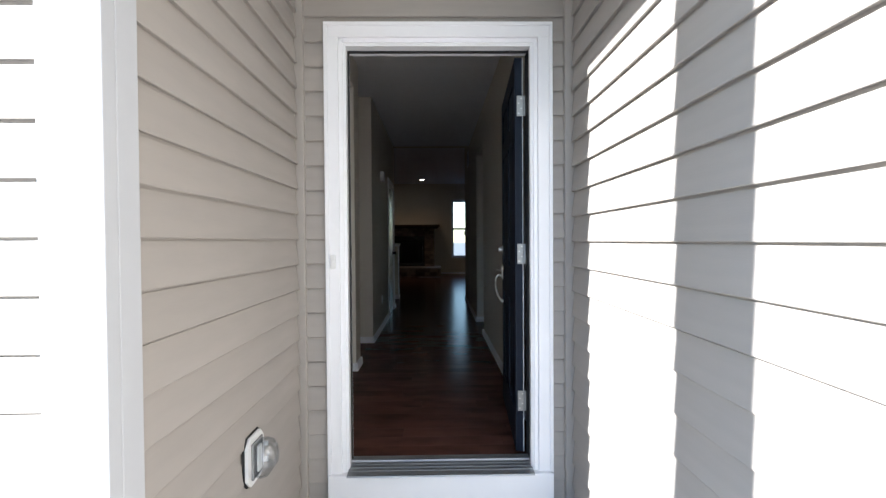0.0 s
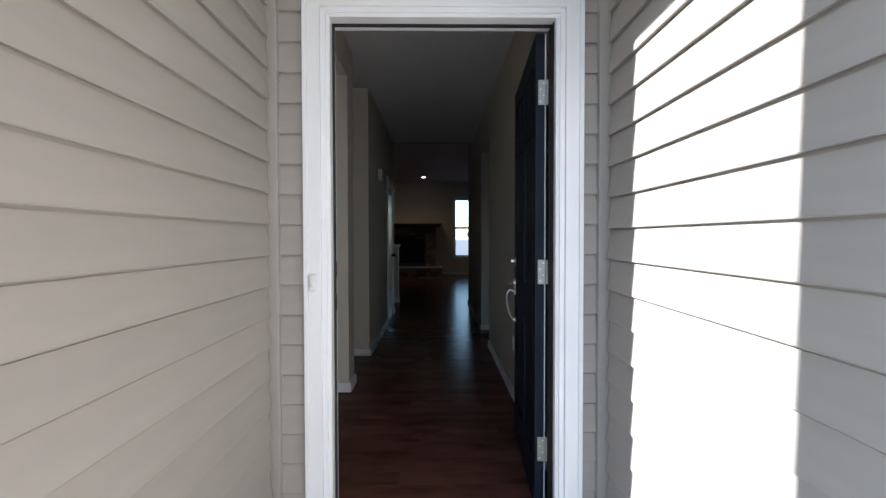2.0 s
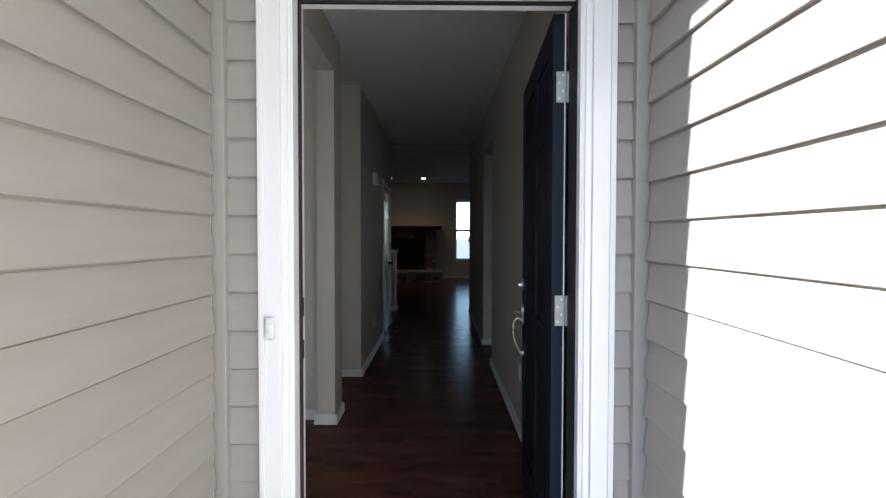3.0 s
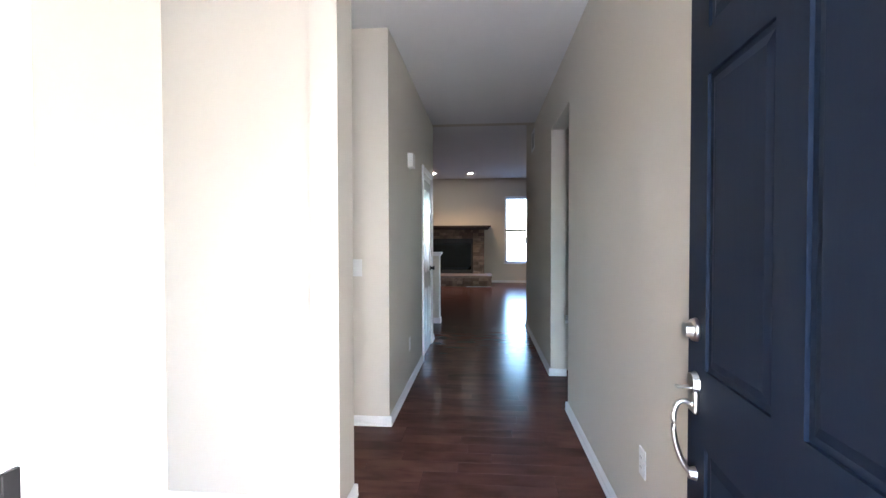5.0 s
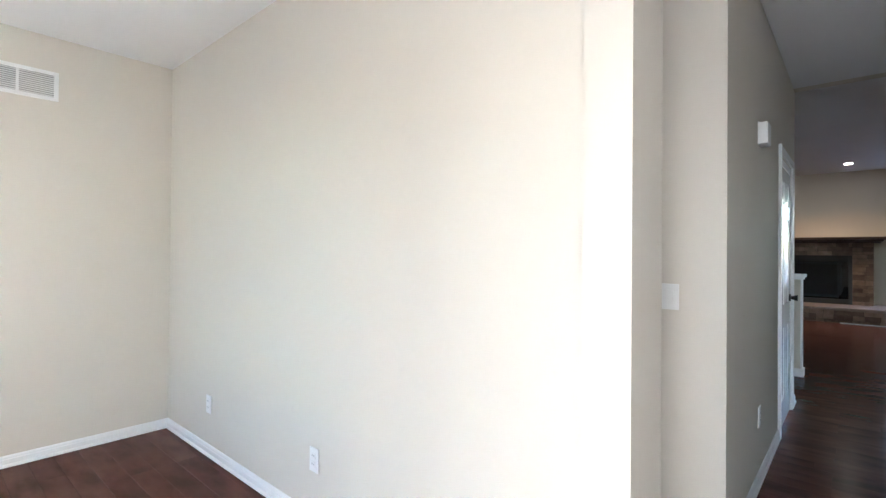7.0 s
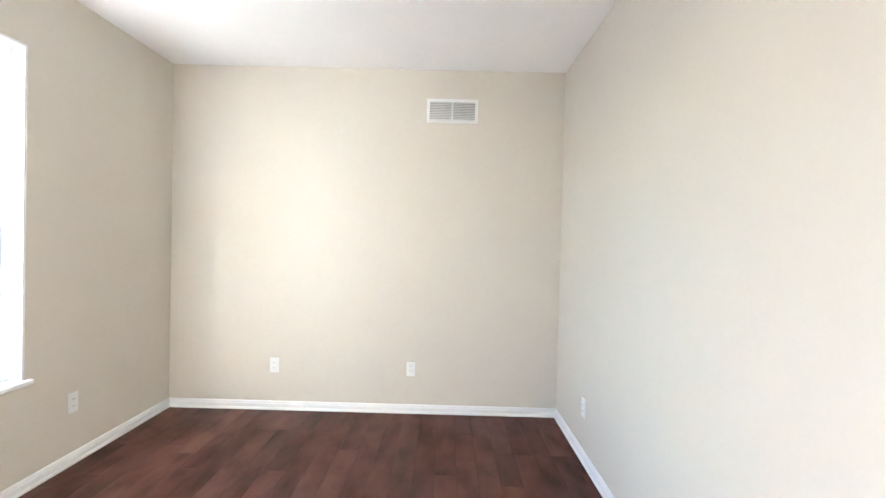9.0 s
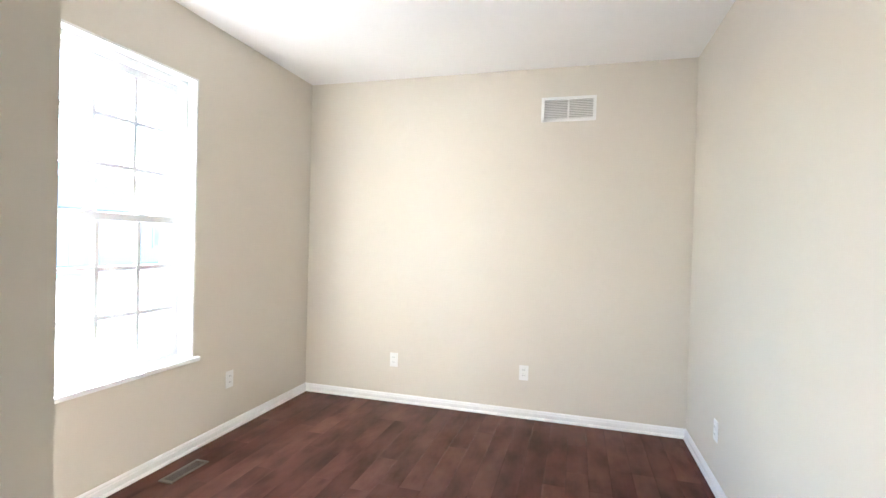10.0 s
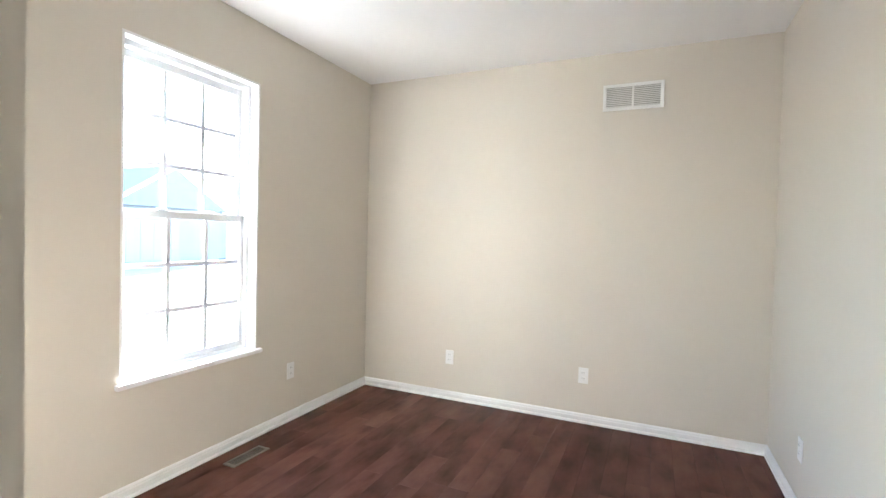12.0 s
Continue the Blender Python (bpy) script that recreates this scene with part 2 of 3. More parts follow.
structure("wall_hall_left", boxes(
    (HALL_L - 0.135, HALL_L - 0.003, 3.135, 5.035, -0.02, TOP), (HALL_L - 0.135, HALL_L - 0.003, 5.83, LIV_Y0, -0.02, TOP),
    (HALL_L - 0.135, HALL_L - 0.003, 5.035, 5.83, 2.11, TOP)), M_WALL, "greige hall wall with a white closet door")
structure("wall_passage", boxes((-3.2, HALL_L - 0.135, 3.135, 3.29, -0.02, TOP), (-3.3, -3.2, 2.187, 3.29, -0.02, TOP)), M_WALL, "greige wall of the side passage")
structure("wall_hall_right", boxes(
    (HALL_R, 0.755, 0.17, 3.55, -0.02, TOP), (HALL_R, 0.755, 4.51, 7.22, -0.02, TOP), (HALL_R, 0.755, 3.55, 4.51, 2.43, TOP)),
    M_WALL, "greige hall wall with a tall drywall opening")
structure("wall_side_room", boxes((2.4, 2.5, 2.6, 7.22, -0.02, TOP), (0.755, 2.4, 2.6, 2.7, -0.02, TOP), (0.755, 2.4, 5.3, 5.4, -0.02, TOP)), M_WALL, "plain greige walls of the side room")
structure("wall_living_front", boxes((-6.0, HALL_L - 0.135, 6.02, LIV_Y0, -0.02, TOP), (0.755, 4.6, 7.08, 7.22, -0.02, TOP)), M_WALL, "greige living room wall beside the hall")
structure("wall_living_back", boxes(
    (-6.0, LX0, LIV_Y1, 14.68, -0.3, TOP), (LX1, 4.6, LIV_Y1, 14.68, -0.3, TOP), (LX0, LX1, LIV_Y1, 14.68, -0.3, LZ0), (LX0, LX1, LIV_Y1, 14.68, LZ1, TOP)),
    M_WALL, "greige living room wall with one tall window")
structure("wall_living_side", boxes((-6.12, -6.0, 6.02, 14.68, -0.3, TOP), (4.6, 4.72, 7.08, 14.68, -0.3, TOP)), M_WALL, "plain greige living room side walls")
structure("wall_living_drop", boxes((HALL_L - 0.135, 0.755, 6.02, LIV_Y0, ZH, TOP)), M_WALL, "drop from the hall ceiling to the living room ceiling")

structure("ceiling_study", boxes((-4.42, STUDY_E, -1.36, 2.187, ZC, ZC + 0.1)), M_CEIL, "flat white painted study ceiling", "ceiling")
structure("ceiling_hall", boxes((-3.3, HALL_L, 2.187, 3.3, ZH, ZH + 0.1), (HALL_L, HALL_R, 0.17, 6.02, ZH, ZH + 0.1), (0.755, 2.5, 2.6, 7.1, ZH, ZH + 0.1)), M_CEIL, "flat white painted hall ceiling", "ceiling")
structure("ceiling_living", boxes((-6.1, 4.7, 6.15, 14.68, ZL, ZL + 0.1)), M_CEIL, "flat white living room ceiling with recessed lights", "ceiling")
structure("roof", boxes((-6.2, 4.9, 0.0, 14.9, TOP, TOP + 0.2), (-4.6, -0.86, -1.7, 0.0, TOP, TOP + 0.2)), M_ROOF, "plain grey house roof", "roof")

# ---- porch ----
structure("ground", boxes((-400, 400, -400, 400, -0.6, -0.32)), M_SNOW, "pale frosted open ground", "ground")
structure("road", boxes((-120, 120, -15.5, -8.5, -0.32, -0.31)), M_ROAD, "pale asphalt street", "road")
structure("porch_floor", boxes((-0.9, 0.7, -2.75, 0.02, -0.32, -0.15), (-0.6, 0.6, -3.15, -2.75, -0.32, -0.22), bevel=0.01), M_CONC, "grey concrete porch slab with a step", "porch")
structure("wall_garage", boxes((0.715, 0.95, -7.0, 0.03, -0.32, TOP)), M_SIDTRIM, "garage side wall behind lap siding")
structure("porch_ceiling", boxes((-0.86, 0.72, -2.7, 0.03, 2.92, 3.0)), M_WHITE, "white porch soffit", "ceiling")
structure("porch_beam", boxes((-0.845, -0.655, -2.52, -1.40, 2.74, 2.92), (-0.845, 0.715, -2.70, -2.52, 2.74, 2.92)), M_WHITE, "white wrapped porch beam", "beam")
porch_post = thing("porch_post", "white square wrapped porch post on the slab", "post", (-0.75, -2.42, -0.15))
part("shaft", boxes((-0.095, 0.095, -0.095, 0.095, 0.0, 2.89), bevel=0.004), M_WHITE, porch_post)
part("base_trim", boxes((-0.12, 0.12, -0.12, 0.12, 0.0, 0.16), bevel=0.006), M_WHITE, porch_post)
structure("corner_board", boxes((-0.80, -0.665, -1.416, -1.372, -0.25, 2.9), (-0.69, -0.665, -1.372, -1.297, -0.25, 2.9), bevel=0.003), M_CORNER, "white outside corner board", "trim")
structure("inside_corner_trim", boxes((-0.69, -0.646, -0.014, 0.03, -0.25, 2.92), (0.666, 0.715, -0.014, 0.03, -0.25, 2.92), bevel=0.004), M_SIDTRIM, "taupe vinyl inside corner posts", "trim")

# ---- front door, opened inwards ----
frame_thing = tagged(new("door_frame", mesh("door_frame", boxes(
    (D0 - 0.03, D0, 0.02, 0.17, 0.0, DZ), (D1, D1 + 0.03, 0.02, 0.17, 0.0, DZ), (D0 - 0.03, D1 + 0.03, 0.02, 0.17, DZ, DZ + 0.03),
    bevel=0.002), M_CASING)), "white front door frame with brickmould casing", "door frame", kind="structure")
CO0, CO1, CZ = -0.546, 0.607, 2.29
for nm, b3 in (("casing_left", [(CO0, CO0 + 0.018, -0.006, 0.03), (CO0 + 0.018, D0 - 0.03, 0.0, 0.03), (D0 - 0.03, D0 - 0.008, 0.012, 0.03), (D0 - 0.008, D0 + 0.006, 0.024, 0.06)]),
               ("casing_right", [(CO1 - 0.018, CO1, -0.006, 0.03), (D1 + 0.03, CO1 - 0.018, 0.0, 0.03), (D1 + 0.008, D1 + 0.03, 0.012, 0.03), (D1 - 0.006, D1 + 0.008, 0.024, 0.06)])):
    part(nm, boxes(*[(a, b, c, d, -0.15, (CZ - 0.018, DZ + 0.03, DZ + 0.008, DZ - 0.006)[i]) for i, (a, b, c, d) in enumerate(b3)], bevel=0.002), M_CASING, frame_thing)
part("casing_head", boxes((CO0, CO1, -0.006, 0.03, CZ - 0.018, CZ), (CO0 + 0.018, CO1 - 0.018, 0.0, 0.03, DZ + 0.03, CZ - 0.018),
                          (D0 - 0.008, D1 + 0.008, 0.012, 0.03, DZ + 0.008, DZ + 0.03), (D0, D1, 0.024, 0.06, DZ - 0.006, DZ + 0.008), bevel=0.002), M_CASING, frame_thing)
part("weatherstrip", boxes((D0, D0 + 0.008, 0.10, 0.118, 0.03, DZ), (D1 - 0.004, D1 + 0.0005, 0.07, 0.171, 0.03, DZ), (D0, D1, 0.10, 0.118, DZ - 0.008, DZ)), M_GASKET_SHADE, frame_thing, "dark rubber weatherstrip")
part("kick_board", boxes((CO0 + 0.005, CO1 - 0.005, -0.028, 0.03, -0.15, 0.006), bevel=0.003), M_CASING, frame_thing)
sill_profile = bmesh.new()
prism(sill_profile, [(-0.046, 0.006), (-0.044, 0.013), (0.085, 0.024), (0.09, 0.032), (0.135, 0.034), (0.14, 0.0), (-0.02, 0.0), (-0.02, 0.006)], "x", D0 + 0.001, D1 - 0.001)
for gy in (0.0, 0.03, 0.06):
    box(sill_profile, D0 + 0.002, D1 - 0.002, gy, gy + 0.004, 0.012, 0.0195 + gy * 0.085)
part("threshold", sill_profile, M_ALU, frame_thing, "weathered ribbed aluminium threshold")
for zs in (1.10, 0.95):
    sp_ = part("strike_plate", boxes((D0, D0 + 0.004, 0.104, 0.112, zs, zs + 0.066), (D0, D0 + 0.004, 0.132, 0.148, zs, zs + 0.066), (D0, D0 + 0.004, 0.112, 0.132, zs, zs + 0.018), (D0, D0 + 0.004, 0.112, 0.132, zs + 0.05, zs + 0.066), bevel=0.001), M_BLACK, frame_thing, "dark bronze strike plate")


def six_panel_leaf(w, h, t):
    """A door leaf in its own frame: hinge at x=0, width along x, face at y=0 and y=t."""
    bm = boxes((0, w, 0.008, t - 0.008, 0, h))
    st, mid = 0.115, 0.10
    pw = (w - 2 * st - mid) / 2
    k = h / 2.11
    rails = [(0, 0.2 * k), (0.79 * k, 0.98 * k), (1.70 * k, 1.81 * k), (2.0 * k, h)]
    for y0, y1 in ((0.0, 0.0082), (t - 0.0082, t)):
        for x0 in (0.0, st + pw, w - st):
            box(bm, x0, x0 + (mid if x0 == st + pw else st), y0, y1, 0, h)
        for z0, z1 in rails:
            for x0 in (st, st + pw + mid):
                box(bm, x0, x0 + pw, y0, y1, z0, z1)
    fields = []
    for (a, b), (c, d) in zip(rails, rails[1:]):
        for x0 in (st, st + pw + mid):
            fields.append((x0, x0 + pw, b, c))
    return bm, fields


def raised_panel(x0, x1, z0, z1, t):
    bm = bmesh.new()
    for y_out, y_in in ((0.0025, 0.0085), (t - 0.0025, t - 0.0085)):
        o = [bm.verts.new((x, y_in, z)) for x, z in ((x0 + .012, z0 + .012), (x1 - .012, z0 + .012), (x1 - .012, z1 - .012), (x0 + .012, z1 - .012))]
        i = [bm.verts.new((x, y_out, z)) for x, z in ((x0 + .036, z0 + .036), (x1 - .036, z0 + .036), (x1 - .036, z1 - .036), (x0 + .036, z1 - .036))]
        bm.faces.new(i)
        for a in range(4):
            bm.faces.new((o[a], o[(a + 1) % 4], i[(a + 1) % 4], i[a]))
    bmesh.ops.recalc_face_normals(bm, faces=bm.faces[:])
    return bm


def door_leaf(name, label, w, h, t, material, m):
    root = new(name)
    root.matrix_basis = m
    tagged(root, label, "door", kind="structure")
    bm, fields = six_panel_leaf(w, h, t)
    part("leaf", bm, material, root)
    for fx in fields:
        part("panel", raised_panel(*fx, t), material, root)
    return root


FD_W = 0.935
front_door = door_leaf("door_front", "navy blue six-panel front door standing open inwards", FD_W, 2.145, 0.045, M_DOOR, pose(0.489, 0.172, 0.032, 0, 0, 86.2))
# in the leaf's frame the outer face is y = t (towards the hall)
part("edge_strip", boxes((-0.003, -0.0005, 0.001, 0.005, 0.0, 2.145)), M_WHITE, front_door, "pale door edge strip")
for zc in (1.885, 1.083, 0.278):
    hg = part("hinge", boxes((-0.004, -0.001, 0.0, 0.034, zc - 0.055, zc + 0.055), bevel=0.0008), M_STEEL, front_door, "zinc butt hinge")
    part("knuckle", cyl(bmesh.new(), (0.004, -0.005, zc - 0.055), (0.004, -0.005, zc + 0.055), 0.0065, seg=12), M_STEEL, hg)
    part("leaf_on_jamb", boxes((-0.0045, -0.0015, -0.0135, -0.001, zc - 0.055, zc + 0.055), bevel=0.0008), M_STEEL, hg)
    sc = bmesh.new()
    for dx, dz in ((0.010, 0.04), (0.024, 0.014), (0.010, -0.014), (0.024, -0.04)):
        cyl(sc, (-0.004, dx, zc + dz), (-0.0052, dx, zc + dz), 0.0045, seg=10)
    part("screws", sc, M_NICKEL, hg)
HX = FD_W - 0.055
T = 0.045
dead = part("deadbolt", cyl(bmesh.new(), (HX, T, 1.09), (HX, T + 0.012, 1.09), 0.031, 0.028, 28), M_NICKEL, front_door, "satin nickel deadbolt", True)
part("cylinder", cyl(bmesh.new(), (HX, T + 0.012, 1.09), (HX, T + 0.03, 1.09), 0.021, 0.018, 24), M_NICKEL, dead)
hs = bmesh.new()
box(hs, HX - 0.024, HX + 0.024, T, T + 0.012, 0.875, 0.965, bevel=0.005)
cyl(hs, (HX, T, 0.95), (HX, T + 0.014, 0.95), 0.031, 0.027, 24)
handle = part("handleset", hs, M_NICKEL, front_door, "satin nickel handleset with curved grip")
part("grip", tube(bmesh.new(), smooth_path([(HX, T + 0.008, 0.893), (HX, T + 0.03, 0.903), (HX, T + 0.048, 0.89), (HX, T + 0.056, 0.85), (HX, T + 0.05, 0.795), (HX, T + 0.033, 0.745), (HX, T + 0.012, 0.715), (HX, T, 0.712)]), 0.0076), M_NICKEL, handle, "", True)
part("lower_mount", cyl(bmesh.new(), (HX, T, 0.713), (HX, T + 0.016, 0.713), 0.018, 0.014, 20), M_NICKEL, handle)
part("thumb_latch", boxes((HX - 0.012, HX + 0.012, T + 0.01, T + 0.05, 0.938, 0.943), bevel=0.002), M_NICKEL, handle)
part("inside_knob", cyl(bmesh.new(), (HX, 0.0, 0.91), (HX, -0.055, 0.91), 0.014, 0.028, 20), M_NICKEL, front_door)

# doorbell on the casing
bell = thing("doorbell", "small white lighted doorbell button on the casing", "doorbell", (-0.507, -0.002, 1.086))
part("body", boxes((-0.014, 0.014, -0.014, 0.0, -0.036, 0.036), bevel=0.005), M_PLATE, bell)
part("button", boxes((-0.007, 0.007, -0.019, -0.013, -0.016, 0.016), bevel=0.003), M_PLATE, bell)

# weatherproof outlet on the porch side wall
wp = thing("outdoor_outlet", "weatherproof porch outlet with clear bubble cover on siding", "outlet", (-0.672, -0.65, 0.395))


def octagon(hw, hh, c):
    return [(-hw + c, -hh), (hw - c, -hh), (hw, -hh + c), (hw, hh - c), (hw - c, hh), (-hw + c, hh), (-hw, hh - c), (-hw, -hh + c)]


def plate_x(x0, x1, outline):
    """A flat plate with the given (y, z) outline, between x0 and x1."""
    bm = prism(bmesh.new(), outline, "x", x0, x1)
    bmesh.ops.bevel(bm, geom=bm.edges[:], offset=0.002, segments=2, affect="EDGES")
    return bm


part("backer", plate_x(-0.005, 0.002, octagon(0.084, 0.092, 0.03)), M_GASKET_SHADE, wp, "thin black backer behind the mounting plate")
part("mounting_plate", plate_x(0.002, 0.014, octagon(0.078, 0.088, 0.03)), M_PLATE, wp, "white mounting plate with clipped corners")
part("base_plate", boxes((0.014, 0.022, -0.05, 0.05, -0.066, 0.066), bevel=0.004), M_SLOT, wp, "grey gasket plate")
cov = bmesh.new()
dome = [(0.022, -0.058), (0.045, -0.062), (0.068, -0.054), (0.082, -0.034), (0.087, 0.0), (0.082, 0.034), (0.068, 0.054), (0.045, 0.062), (0.022, 0.058)]
prism(cov, dome, "y", -0.046, 0.046)
bmesh.ops.bevel(cov, geom=[e for e in cov.edges if abs(e.verts[0].co.y - e.verts[1].co.y) < 1e-6], offset=0.008, segments=2, affect="EDGES")
part("bubble_cover", cov, M_CLEAR, wp, "clear rounded plastic bubble cover", True)
part("receptacle", boxes((0.022, 0.030, -0.018, 0.018, -0.046, 0.046), bevel=0.002), M_PLATE, wp)
for hz in (-0.03, 0.03):
    part("hinge_lug", boxes((0.022, 0.040, 0.046, 0.055, hz - 0.009, hz + 0.009), bevel=0.002), M_PLATE, wp)
part("latch", boxes((0.074, 0.090, -0.054, -0.044, -0.012, 0.012), bevel=0.002), M_CLEAR, wp)


# ---- windows ----
def window(name, label, x0, x1, z0, z1, y, out, rail, grid, backlit_rails=False):
    """A double-hung window; y: the wall's inner face, out: -1 or 1 towards outdoors."""
    root = new(name)
    tagged(root, label, "window", kind="structure")

    def yy(a, b):
        return (min(y + out * a, y + out * b), max(y + out * a, y + out * b))
    d0, d1 = yy(0.002, 0.20)
    part("jamb_liner", boxes((x0, x0 + 0.014, d0, d1, z0, z1), (x1 - 0.014, x1, d0, d1, z0, z1), (x0 + 0.014, x1 - 0.014, d0, d1, z1 - 0.014, z1)), M_WHITE, root)
    sill = boxes((x0 + 0.002, x1 - 0.002, *yy(0.0, 0.20), z0 - 0.005, z0 + 0.018), bevel=0.002)
    box(sill, x0 - 0.028, x1 + 0.025, *yy(-0.032, 0.0), z0 - 0.012, z0 + 0.018, bevel=0.008)
    part("window_sill", sill, M_WHITE, root, "white painted stool with rounded nose")
    a, b = x0 + 0.014, x1 - 0.014
    f0, f1 = yy(0.07, 0.17)
    fw = 0.028
    part("window_frame", boxes((a, a + fw, f0, f1, z0 + 0.018, z1 - 0.014), (b - fw, b, f0, f1, z0 + 0.018, z1 - 0.014),
                               (a + fw, b - fw, f0, f1, z0 + 0.018, z0 + 0.038), (a + fw, b - fw, f0, f1, z1 - 0.045, z1 - 0.014), bevel=0.002), M_VINYL, root)
    for kind, zz0, zz1, dd in (("lower_sash", z0 + 0.038, rail + 0.02, 0.085), ("upper_sash", rail - 0.02, z1 - 0.045, 0.125)):
        q0, q1 = yy(dd, dd + 0.034)
        sx0, sx1, sw = a + fw, b - fw, 0.032
        sash = part(kind, boxes((sx0, sx0 + sw, q0, q1, zz0, zz1), (sx1 - sw, sx1, q0, q1, zz0, zz1),
                                (sx0 + sw, sx1 - sw, q0, q1, zz0, zz0 + 0.036), (sx0 + sw, sx1 - sw, q0, q1, zz1 - 0.042, zz1), bevel=0.002), M_VINYL, root)
        gx0, gx1, gz0, gz1 = sx0 + sw, sx1 - sw, zz0 + 0.036, zz1 - 0.042
        gl = part("pane", boxes((gx0, gx1, *yy(dd + 0.020, dd + 0.024), gz0, gz1)), M_GLASS, sash, "clear glass")
        gl.visible_shadow = False
        if grid:
            m0, m1 = yy(dd + 0.008, dd + 0.018)
            for i in (1, 2):
                xm = gx0 + (gx1 - gx0) * i / 3
                zm = gz0 + (gz1 - gz0) * i / 3
                part("muntin", boxes((xm - 0.013, xm + 0.013, m0, m1, gz0, gz1), bevel=0.002), M_VINYL, sash)
                part("muntin", boxes((gx0, gx1, m0 + 0.0015, m1 - 0.0015, zm - 0.013, zm + 0.013), bevel=0.002), M_VINYL, sash)
        # near-black strips over the white rails stand in for their backlit shade
        if backlit_rails and kind == "lower_sash":
            part("rail_shade", boxes((sx0, sx1, *yy(dd - 0.004, dd), zz1 - 0.072, zz1), (sx0, sx1, *yy(dd - 0.004, dd), zz0, zz0 + 0.03)), M_GASKET_SHADE, sash, "backlit sash rails' shade as dark strips")
        if kind == "lower_sash":
            for lx in (x0 + (x1 - x0) * 0.33, x0 + (x1 - x0) * 0.68):
                part("sash_lock", boxes((lx - 0.028, lx + 0.028, *yy(dd + 0.004, dd + 0.028), zz1, zz1 + 0.014), bevel=0.004), M_VINYL, sash)
    return root


window("window_study", "white vinyl double-hung window with grilles and daylight", WX0, WX1, WZ0, WZ1, STUDY_F, -1, 1.455, True)
window("window_living", "bright white double-hung living room window", LX0, LX1, LZ0, LZ1, LIV_Y1, 1, 1.635, False, True)


# ---- baseboards ----
def baseboard(bm, x0, y0, x1, y1, nx, ny, h=0.07):
    """A run along a wall face from (x0, y0) to (x1, y1); (nx, ny) points into the room."""
    prof = [(0, 0), (0.020, 0), (0.0195, 0.008), (0.017, 0.014), (0.0125, 0.018), (0.012, 0.019), (0.012, h - 0.024), (0.009, h - 0.018), (0.009, h - 0.012), (0.006, h - 0.005), (0.003, h), (0, h)]
    if ny:
        prism(bm, [(y0 + ny * u, v) for u, v in prof], "x", min(x0, x1), max(x0, x1))
    else:
        prism(bm, [(x0 + nx * u, v) for u, v in prof], "y", min(y0, y1), max(y0, y1))


for run in ((STUDY_W, STUDY_F, STUDY_E, STUDY_F, 0, 1), (STUDY_W, STUDY_F, STUDY_W, STUDY_B, 1, 0), (STUDY_W, STUDY_B, STUDY_E, STUDY_B, 0, -1),
            (STUDY_E, STUDY_F, STUDY_E, 0.733, -1, 0), (STUDY_E, 1.94, STUDY_E, STUDY_B, -1, 0)):
    bm = bmesh.new()
    baseboard(bm, *run)
    structure("baseboard", bm, M_WHITE, "white moulded baseboard round the study", "baseboard")
for run in ((STUDY_E - 0.018, 0.733, HALL_L + 0.018, 0.733, 0, 1), (STUDY_E - 0.018, 1.94, HALL_L + 0.018, 1.94, 0, -1), (HALL_L, 0.17, HALL_L, 0.733, 1, 0),
            (HALL_L, 1.94, HALL_L, 2.187, 1, 0), (-3.2, 2.187, HALL_L + 0.018, 2.187, 0, 1), (-3.2, 3.135, HALL_L + 0.015, 3.135, 0, -1),
            (HALL_L - 0.003, 3.135, HALL_L - 0.003, 4.965, 1, 0), (HALL_L - 0.003, 5.90, HALL_L - 0.003, LIV_Y0, 1, 0), (HALL_R, 0.17, HALL_R, 3.55, -1, 0), (HALL_R, 4.51, HALL_R, 7.22, -1, 0),
            (HALL_R - 0.018, 3.55, 0.755, 3.55, 0, 1), (HALL_R - 0.018, 4.51, 0.77, 4.51, 0, -1), (0.755, 5.3, 2.4, 5.3, 0, -1)):
    bm = bmesh.new()
    baseboard(bm, *run)
    structure("baseboard", bm, M_WHITE, "white moulded baseboard along the hall", "baseboard")
for run in ((-6.0, LIV_Y1, -2.2, LIV_Y1, 0, -1), (0.21, LIV_Y1, 4.6, LIV_Y1, 0, -1), (HALL_L - 0.1, LIV_Y0, -6.0, LIV_Y0, 0, 1)):
    bm = bmesh.new()
    baseboard(bm, *run)
    structure("baseboard", bm, M_WHITE, "white baseboard along the living room", "baseboard")

